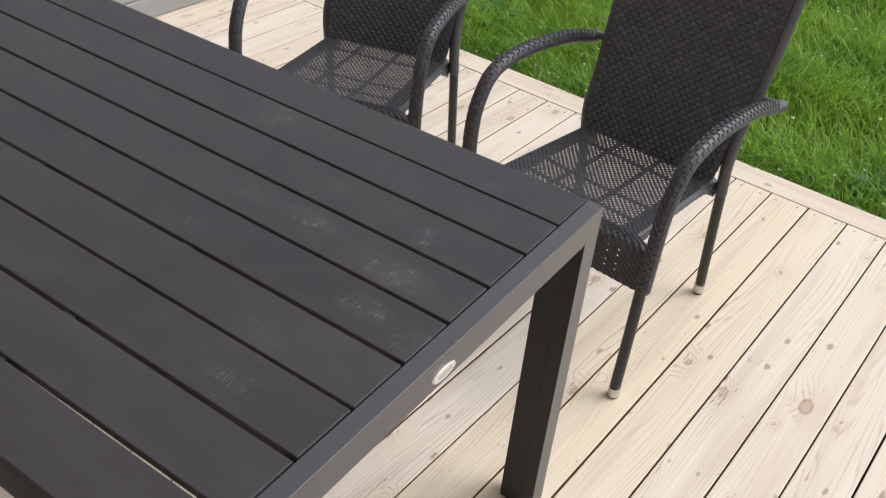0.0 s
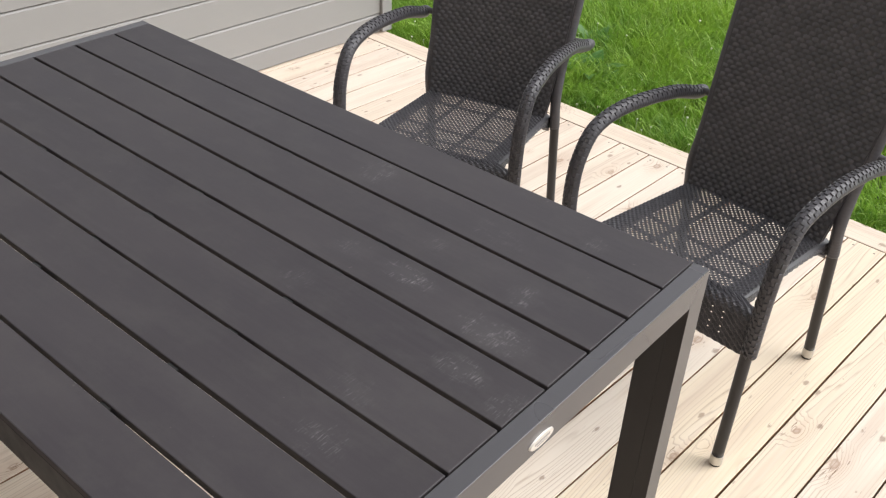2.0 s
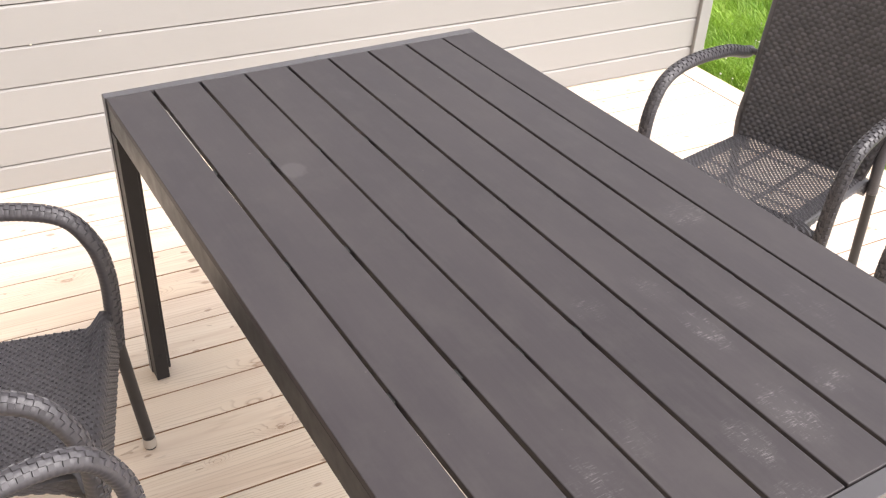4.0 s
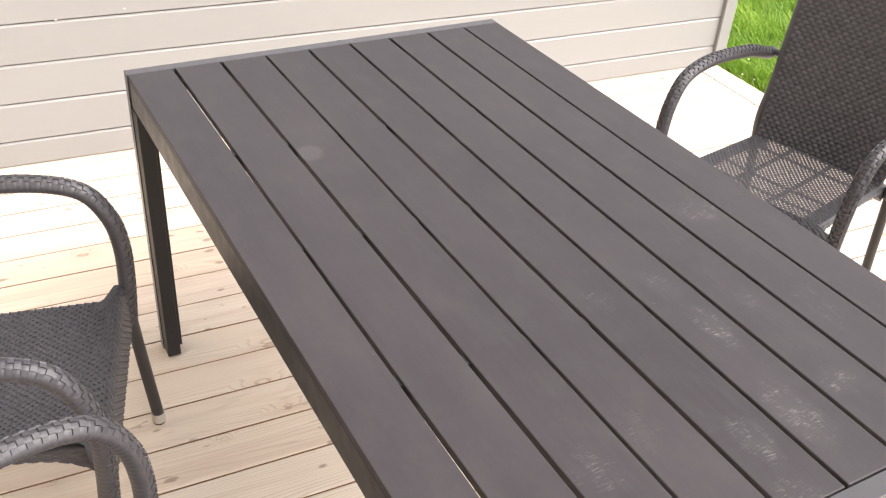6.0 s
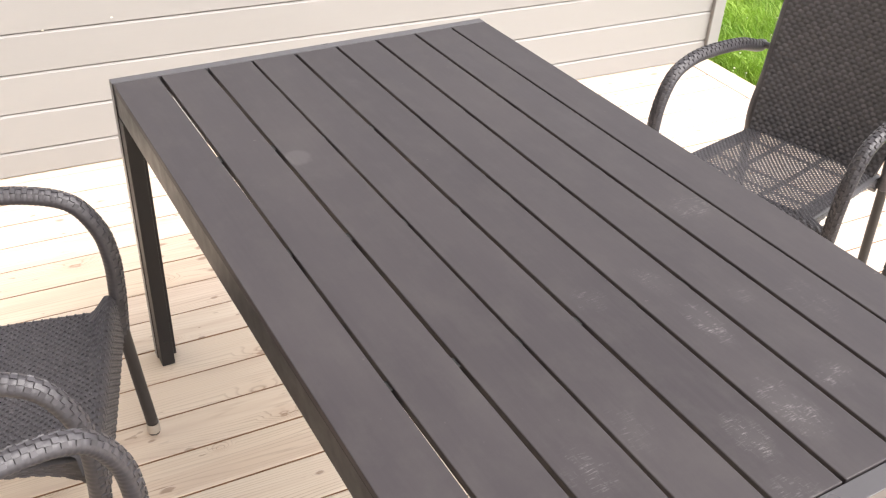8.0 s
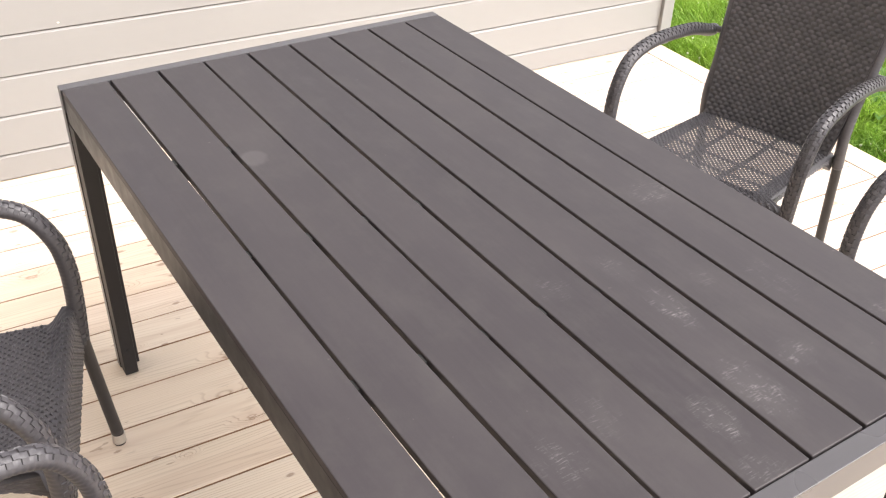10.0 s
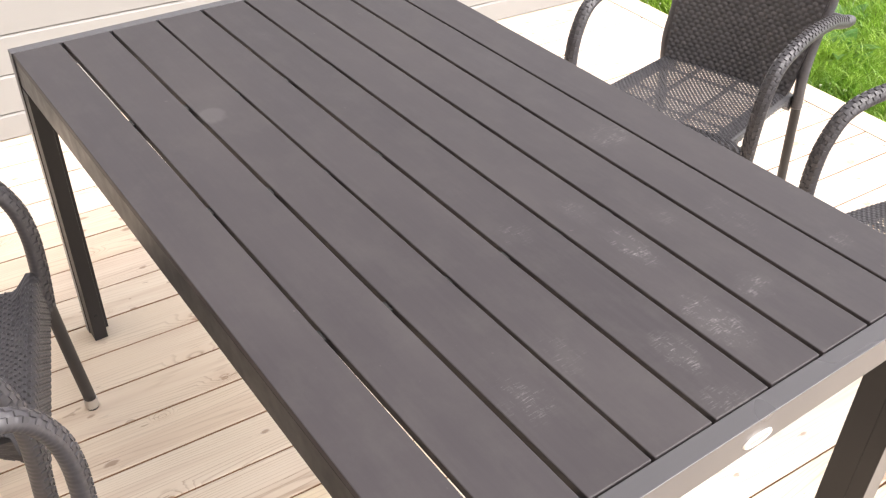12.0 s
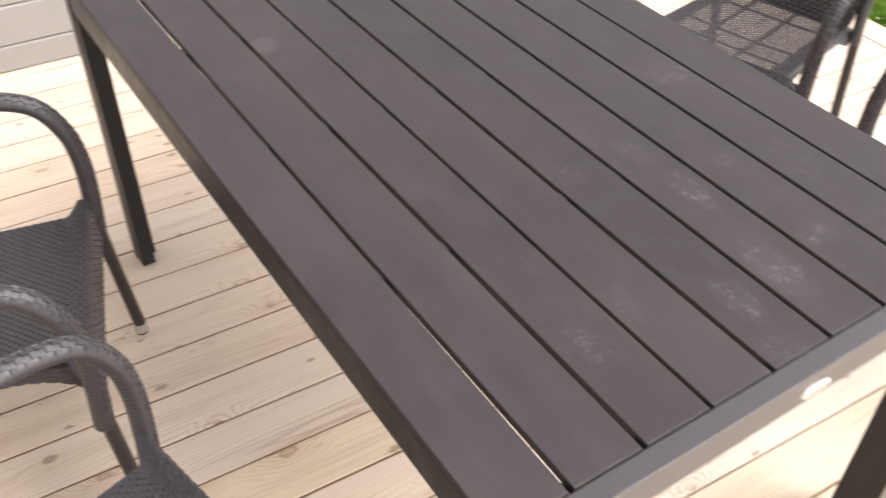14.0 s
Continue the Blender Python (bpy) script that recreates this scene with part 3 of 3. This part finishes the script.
def seat_bm(pierced):
    bm = bmesh.new()
    nu, nv, length = 54, 66, 0.508
    pitch = length / nv
    vc = {}
    thick = 0.0012

    def vert(i, j, k):
        key = (i, j, k)
        if key not in vc:
            cut = (0.0, 0.17, 0.83) if j < 153 else (0.0, 0.27, 0.73)
            d = (j // 3 + cut[j % 3]) * pitch
            p = seat_point((i // 3 + cut[i % 3]) / (0.5 * nu) - 1, d)
            a = seat_point(0, d + 0.001) - seat_point(0, d - 0.001)
            normal = Vector((-a.z, 0, a.x)).normalized()
            wob = (0.0014 if pierced else 0.0004) * math.cos(math.pi * (i / 3)) * math.cos(math.pi * (j / 3))
            vc[key] = bm.verts.new(p + normal * (wob - k * thick))
        return vc[key]

    for cx in range(nu):
        for cy in range(nv):
            hole = pierced and seat_hole(cx, cy)
            for a in range(3):
                for b in range(3):
                    i, j = cx * 3 + a, cy * 3 + b
                    if hole and a == 1 and b == 1:
                        t = [vert(i, j, 0), vert(i + 1, j, 0), vert(i + 1, j + 1, 0), vert(i, j + 1, 0)]
                        u = [vert(i, j, 1), vert(i + 1, j, 1), vert(i + 1, j + 1, 1), vert(i, j + 1, 1)]
                        for k in range(4):
                            bm.faces.new((t[k], u[k], u[(k + 1) % 4], t[(k + 1) % 4]))
                    elif hole or (a == b == 0):
                        w = 1 if hole else 3
                        for k in (0, 1):
                            f = (vert(i, j, k), vert(i + w, j, k), vert(i + w, j + w, k), vert(i, j + w, k))
                            bm.faces.new(f if k == 0 else f[::-1])
    return bm


def seat_weave_bm(pierced):
    """Raised plaits on the closed bands of the seat and its front lip."""
    bm = bmesh.new()
    nu, nv, length = 54, 66, 0.508
    pitch = length / nv

    def at(s, d, h):
        p = seat_point(s, d)
        a = seat_point(0, d + 0.001) - seat_point(0, d - 0.001)
        return p + Vector((-a.z, 0, a.x)).normalized() * (h + 0.0004)

    for cx in range(nu):
        for cy in range(nv):
            if (cx + cy) % 2 or (pierced and seat_hole(cx, cy)) or (47 <= cy <= 51 and not 4 <= cx <= 49):
                continue
            inset, reach = (0.06, 0.1) if pierced or cy > 51 else (0.12, -0.08)
            s0, s1, d0, d1 = (cx + inset) / (0.5 * nu) - 1, (cx + 1 - inset) / (0.5 * nu) - 1, max(0, cy - reach) * pitch, min(nv, cy + 1 + reach) * pitch
            ds, dd = (s1 - s0) * 0.14, (d1 - d0) * 0.28
            a = [bm.verts.new(at(*q, -0.0006)) for q in ((s0, d0), (s1, d0), (s1, d1), (s0, d1))]
            b = [bm.verts.new(at(*q, 0.0011 if cy > 51 else 0.0017 if pierced else 0.0026)) for q in ((s0 + ds, d0 + dd), (s1 - ds, d0 + dd), (s1 - ds, d1 - dd), (s0 + ds, d1 - dd))]
            bm.faces.new(b)
            for k in range(4):
                bm.faces.new((a[k], a[(k + 1) % 4], b[(k + 1) % 4], b[k]))
    return bm


def pads(bm, place, nu, nv, du, dv, lift, reach=0.2):
    """Plaited strands: short rounded pads in rows, each row shifted by half a pad. place(u, v, h) gives a point."""
    for r in range(nv):
        for c in range(nu):
            if (c + r) % 2:
                continue
            u0, u1 = max(0, c - reach), min(nu, c + 1 + reach)
            rows = []
            for f, k in ((0.0, 0.0), (0.26, 0.62), (0.5, 1.0), (0.74, 0.62), (1.0, 0.0)):
                u = (u0 + (u1 - u0) * f) * du
                rows.append([bm.verts.new(place(u, (r + g) * dv, lift * k * q)) for g, q in ((-0.08, 0.05), (0.30, 0.95), (0.70, 0.95), (1.08, 0.05))])
            for a, b in zip(rows, rows[1:]):
                for k in range(3):
                    f = bm.faces.new((a[k], b[k], b[k + 1], a[k + 1]))
                    f.smooth = True


def backrest_bm():
    z0, z1, n = 0.385, BACK_TOP, 40
    bm = bmesh.new()
    grid = []
    for k, off in ((0, 0.0), (1, -0.022)):
        rows = []
        for r in range(n + 1):
            z = z0 + (z1 - z0) * r / n
            x, h = back_at(z)
            rows.append([bm.verts.new((x + off + 0.016 * (s / 6 - 1) ** 2, (s / 6 - 1) * h, z)) for s in range(13)])
        grid.append(rows)
    for k, rows in enumerate(grid):
        for r in range(n):
            for s in range(12):
                f = (rows[r][s], rows[r][s + 1], rows[r + 1][s + 1], rows[r + 1][s])
                bm.faces.new(f if k == 0 else f[::-1])
    f, b = grid
    for r in range(n):
        bm.faces.new((f[r][0], f[r + 1][0], b[r + 1][0], b[r][0]))
        bm.faces.new((f[r][12], b[r][12], b[r + 1][12], f[r + 1][12]))
    for s in range(12):
        bm.faces.new((f[0][s], b[0][s], b[0][s + 1], f[0][s + 1]))
        bm.faces.new((f[n][s], f[n][s + 1], b[n][s + 1], b[n][s]))
    bmesh.ops.recalc_face_normals(bm, faces=bm.faces[:])
    nu, nv = 37, 53

    def place(side):
        def at(u, v, h):
            z = z0 + v
            x, half = back_at(z)
            s = u * 2 - 1
            return Vector((x + (0.0004 + h if side else -0.0224 - h) + 0.016 * s * s, (s if side else -s) * half * 0.985, z))
        return at

    weave = bmesh.new()
    pads(weave, place(True), nu, nv, 1 / nu, (z1 - z0) / nv, 0.0040)
    pads(weave, place(False), nu, nv, 1 / nu, (z1 - z0) / nv, 0.0040)
    return bm, weave


def side_panel_bm(side):
    """Woven side rail under the seat, arched between the front and back legs."""
    bm = bmesh.new()
    n = 26
    rings = []
    for i in range(n + 1):
        t = i / n
        x = 0.215 - 0.42 * t
        half = 0.178
        top = SEAT_Z - 0.010 - 0.018 * t
        low = 0.370 - 0.006 * t - 0.044 * abs(2 * t - 1) ** 5
        ring = []
        for dy, z in ((-0.010, low), (0.010, low), (0.012, (low + top) / 2), (0.010, top - 0.006), (0.0, top), (-0.010, top - 0.006)):
            ring.append(bm.verts.new((x, side * (half + dy), z)))
        rings.append(ring)
    for a, b in zip(rings, rings[1:]):
        for k in range(6):
            bm.faces.new((a[k], a[(k + 1) % 6], b[(k + 1) % 6], b[k]))
    bm.faces.new(rings[0])
    bm.faces.new(rings[-1][::-1])

    def at(u, v, h):
        t = u
        x = 0.215 - 0.42 * t
        half = 0.178 + 0.0115 + h
        top = SEAT_Z - 0.014 - 0.018 * t
        low = 0.370 - 0.006 * t - 0.044 * abs(2 * t - 1) ** 5
        return Vector((x, side * half, low + (top - low) * v))

    bmesh.ops.recalc_face_normals(bm, faces=bm.faces[:])
    weave = bmesh.new()
    pads(weave, at, 36, 6, 1 / 36, 1 / 6, 0.002)
    return bm, weave


ARM = ((0.234, 0.252, 0.302), (0.241, 0.256, 0.404), (0.241, 0.258, 0.486), (0.227, 0.259, 0.554), (0.187, 0.260, 0.613), (0.115, 0.261, 0.636),
       (0.016, 0.259, 0.639), (-0.124, 0.256, 0.623), (-0.226, 0.255, 0.594), (-0.280, 0.262, 0.584))


def armchair(m, label, pierced):
    root = bpy.data.objects.new("woven_armchair", None)
    scene.collection.objects.link(root)
    tagged(root, label, "chair", "armchairs round the table")
    seat = part("seat", seat_bm(pierced), WICKER, root, "woven plastic seat with groups of small holes" if pierced else "closely woven plastic seat")
    tagged(part("weave", seat_weave_bm(pierced), WICKER, seat), kind="stuff")
    panel, weave = backrest_bm()
    back = part("backrest", panel, WICKER, root)
    tagged(part("weave", weave, WICKER, back), kind="stuff")
    for side in (1, -1):
        pts = [(x, side * h, z) for x, h, z in ARM]
        part("armrest", woven_tube(pts, 0.0178, taper=0.35), WICKER, root)
        x, h = back_at(0.605)
        part("arm_bracket", wrapped_tube([(x - 0.004, side * h, 0.598), (x - 0.006, side * 0.238, 0.597), (x - 0.008, side * 0.254, 0.596)], 0.0095, 12, (0, 0, 1)), WICKER, root)
        # lower front leg
        leg = part("leg", sweep(smooth_path([(0.263, side * 0.258, 0.026), (0.250, side * 0.254, 0.17), (0.236, side * 0.249, 0.34)], 0.02), 0.0132, 16), TUBE, root)
        shade(leg)
        foot(leg, 0.263, side * 0.258)
        rear = [(-0.244, side * 0.208, 0.026), (-0.222, side * 0.206, 0.20), (-0.197, side * 0.205, 0.39)]
        leg = part("leg", sweep(smooth_path(rear, 0.02), 0.0132, 16), TUBE, root)
        shade(leg)
        foot(leg, -0.244, side * 0.208)
        frame_pts = [(-0.203, side * 0.205, 0.340), (-0.191, side * 0.204, 0.43)]
        for z in (0.52, 0.62, 0.72, 0.82, BACK_TOP - 0.005):
            x, h = back_at(z)
            frame_pts.append((x - 0.002, side * (h + 0.004), z))
        part("back_frame", wrapped_tube(frame_pts, 0.0150, 14), WICKER, root)
        panel, weave = side_panel_bm(side)
        rail = part("side_rail", panel, WICKER, root)
        tagged(part("weave", weave, WICKER, rail), kind="stuff")
    x, h = back_at(BACK_TOP)
    z = BACK_TOP
    rail = [(x + 0.002, -h - 0.003, z - 0.008), (x + 0.004, -h * 0.93, z + 0.003), (x - 0.004, -h * 0.5, z + 0.007), (x - 0.006, 0, z + 0.009), (x - 0.004, h * 0.5, z + 0.007), (x + 0.004, h * 0.93, z + 0.003), (x + 0.002, h + 0.003, z - 0.008)]
    part("top_rail", wrapped_tube(rail, 0.0152, 14, (1, 0, 0)), WICKER, root)
    root.matrix_world = m
    return root


def foot(leg, x, y):
    bm = bmesh.new()
    bmesh.ops.create_cone(bm, cap_ends=True, segments=20, radius1=0.0148, radius2=0.0142, depth=0.024, matrix=Matrix.Translation((x, y, 0.018)))
    shade(part("foot_cap", bm, ALU, leg, "silver metal foot cap"), False)
    bm = bmesh.new()
    bmesh.ops.create_cone(bm, cap_ends=True, segments=20, radius1=0.0125, radius2=0.0140, depth=0.006, matrix=Matrix.Translation((x, y, 0.003)))
    part("glide", bm, RUBBER, leg)


CHAIRS = (
    (pose(1.559, 0.243, 0, 0, 0, 173.9), "dark brown woven plastic armchair at the table's lawn side"),
    (pose(1.581, 1.041, 0, 0, 0, 194.3), "dark brown woven plastic armchair turned slightly away from wall"),
    (pose(-0.402, 1.065, 0, 0, 0, -16.8), "dark brown woven plastic armchair drawn beside the far table leg"),
    (pose(-0.387, 0.334, 0, 0, 0, 12.7), "dark brown woven plastic armchair turned askew to the table"),
)
lawn_chair = armchair(*CHAIRS[0], True)
tagged(copy_thing(lawn_chair, CHAIRS[1][0]), CHAIRS[1][1])
house_chair = armchair(*CHAIRS[2], False)
tagged(copy_thing(house_chair, CHAIRS[3][0]), CHAIRS[3][1])


# ---- clad screen wall ----
WALL_POSE = Matrix.Translation((2.642, 2.385, 0)) @ Matrix.Rotation(radians(-3.5), 4, "Z")
WALL_END = 0.058


def groove_board(length, height, thick):
    """A cladding board with chamfered long edges, front towards -y."""
    c = 0.007
    prof = [(0.0, 0.0015), (0.0015, 0.0), (height - c, 0.0), (height, 0.0055), (height, thick), (0.0, thick)]
    bm = bmesh.new()
    ends = []
    for x in (-length, 0.0):
        ends.append([bm.verts.new((x, y, z)) for z, y in prof])
    n = len(prof)
    for k in range(n):
        bm.faces.new((ends[0][k], ends[0][(k + 1) % n], ends[1][(k + 1) % n], ends[1][k]))
    bm.faces.new(ends[0][::-1])
    bm.faces.new(ends[1])
    bmesh.ops.recalc_face_normals(bm, faces=bm.faces[:])
    return bm


def wall():
    top = 0.99
    bm = box(-3.77, WALL_END - 0.020, 0.028, 0.115, 0.004, top)
    core = part("wall_screen", bm, PAINT)
    core.matrix_world = WALL_POSE
    tagged(core, "greige painted wooden screen wall with horizontal cladding boards", "wall", kind="structure")
    first_h, pitch = 0.087, 0.1280
    low = part("cladding_board", groove_board(3.77 + WALL_END - 0.060, first_h - 0.0045, 0.026), PAINT, core)
    low.location = (WALL_END - 0.060, 0, 0.003)
    me = None
    for i in range(7):
        if me is None:
            ob = part("cladding_board", groove_board(3.77 + WALL_END - 0.060, pitch - 0.0040, 0.026), PAINT, core)
            me = ob.data
        else:
            ob = new("cladding_board", me)
            ob.parent = core
        ob.location = (WALL_END - 0.060, 0.0006 * ((i * 5) % 3), first_h + 0.003 + i * pitch)
    part("corner_trim", box(WALL_END - 0.058, WALL_END, -0.016, 0.0255, 0.004, top - 0.01, 0.003), PAINT, core)
    part("end_trim", box(WALL_END - 0.018, WALL_END - 0.001, 0.0262, 0.130, 0.004, top - 0.01, 0.003), PAINT, core)
    part("top_cap", box(-3.775, WALL_END + 0.035, -0.03, 0.145, top, top + 0.03, 0.004), PAINT, core)
    for x, z in ((-2.639, 0.474), (-2.435, 0.490)):
        bm = bmesh.new()
        bmesh.ops.create_icosphere(bm, subdivisions=2, radius=0.003, matrix=Matrix.Translation((x, -0.0005, z)) @ Matrix.Diagonal((1.4, 0.35, 0.8, 1)))
        part("filler_spot", bm, NAIL, core)


wall()


# unseen wall, added to keep sky light off the deck's left side
def unseen_house_wall():
    ob = part("wall_house", box(-0.2, 0.0, -4.2, 3.4, -0.1, 5.0), HOUSE)
    ob.matrix_world = DECK_POSE @ Matrix.Translation((-3.58, -0.2, 0))
    tagged(ob, "unseen plain pale sand house wall added to shade the deck", "wall", kind="structure")


unseen_house_wall()


# ---- deck: boards on joists, framed by a border board on the lawn side ----
PITCH, GAP = 0.1237, 0.0044


def board_bm(length, width, thick):
    """A decking board along -x from 0, top at z = 0, with eased long edges."""
    c = 0.0020
    prof = [(0, -thick), (width, -thick), (width, -c), (width - c * 0.35, -c * 0.35), (width - c, 0), (c, 0), (c * 0.35, -c * 0.35), (0, -c)]
    bm = bmesh.new()
    ends = [[bm.verts.new((x, y, z)) for y, z in prof] for x in (-length, 0.0)]
    n = len(prof)
    for k in range(n):
        bm.faces.new((ends[0][k], ends[0][(k + 1) % n], ends[1][(k + 1) % n], ends[1][k]))
    bm.faces.new(ends[0][::-1])
    bm.faces.new(ends[1])
    bmesh.ops.recalc_face_normals(bm, faces=bm.faces[:])
    # upright faces take the darker brown, so the gaps look shaded
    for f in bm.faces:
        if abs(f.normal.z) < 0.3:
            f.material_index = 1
    return bm


def deck():
    bm = bmesh.new()
    for u in np.arange(-3.5, 0.06, 0.55):
        bm = merge(bm, box(u - 0.024, u + 0.024, -3.2, 2.7, -0.12, -0.0285))
    bm = merge(bm, box(-3.572, 0.11, -3.3, 2.75, -0.135, -0.122))
    base = part("floor_deck", bm, JOIST)
    base.matrix_world = DECK_POSE
    tagged(base, "pale new pine timber deck with narrow gaps between boards", "deck", kind="structure")
    me = None
    rnd = random.Random(8)
    for i in range(-27, 21):
        if me is None:
            ob = part("deck_board", board_bm(3.572, PITCH - GAP, 0.028), DECK, base)
            me = ob.data
            me.materials.append(SHADED_PINE)
        else:
            ob = new("deck_board", me)
            ob.parent = base
        ob.location = (-0.0035, GAP / 2 + i * PITCH + rnd.uniform(-0.0006, 0.0006), rnd.uniform(-0.0008, 0.0))
    border = part("border_board", board_bm(6.0, 0.112, 0.028), DECK, base)
    along = Matrix.Translation((0.1135, -3.3, 0.0)) @ Matrix.Rotation(radians(90), 4, "Z")
    border.data.materials.append(SHADED_PINE)
    border.matrix_local = along @ Matrix.Translation((6.0, 0, 0))
    # two screws at each board's end
    bm = bmesh.new()
    bmesh.ops.create_cone(bm, cap_ends=True, segments=10, radius1=0.0036, radius2=0.0033, depth=0.0012)
    head = part("screw", bm, SCREW, base)
    head.location = (-0.030, -7 * PITCH + 0.030, -0.0006)
    for i in range(-7, 19):
        for k, y in enumerate((0.030, 0.094)):
            if i > -7 or k:
                ob = new("screw", head.data)
                ob.parent = base
                ob.location = (-0.030 + rnd.uniform(-0.004, 0.004), i * PITCH + y + rnd.uniform(-0.003, 0.003), -0.0006)
    fascia = part("fascia", box(0.0, 6.0, 0.003, 0.0255, -0.135, -0.0287, 0.002), DECK, base)
    fascia.matrix_local = along


deck()
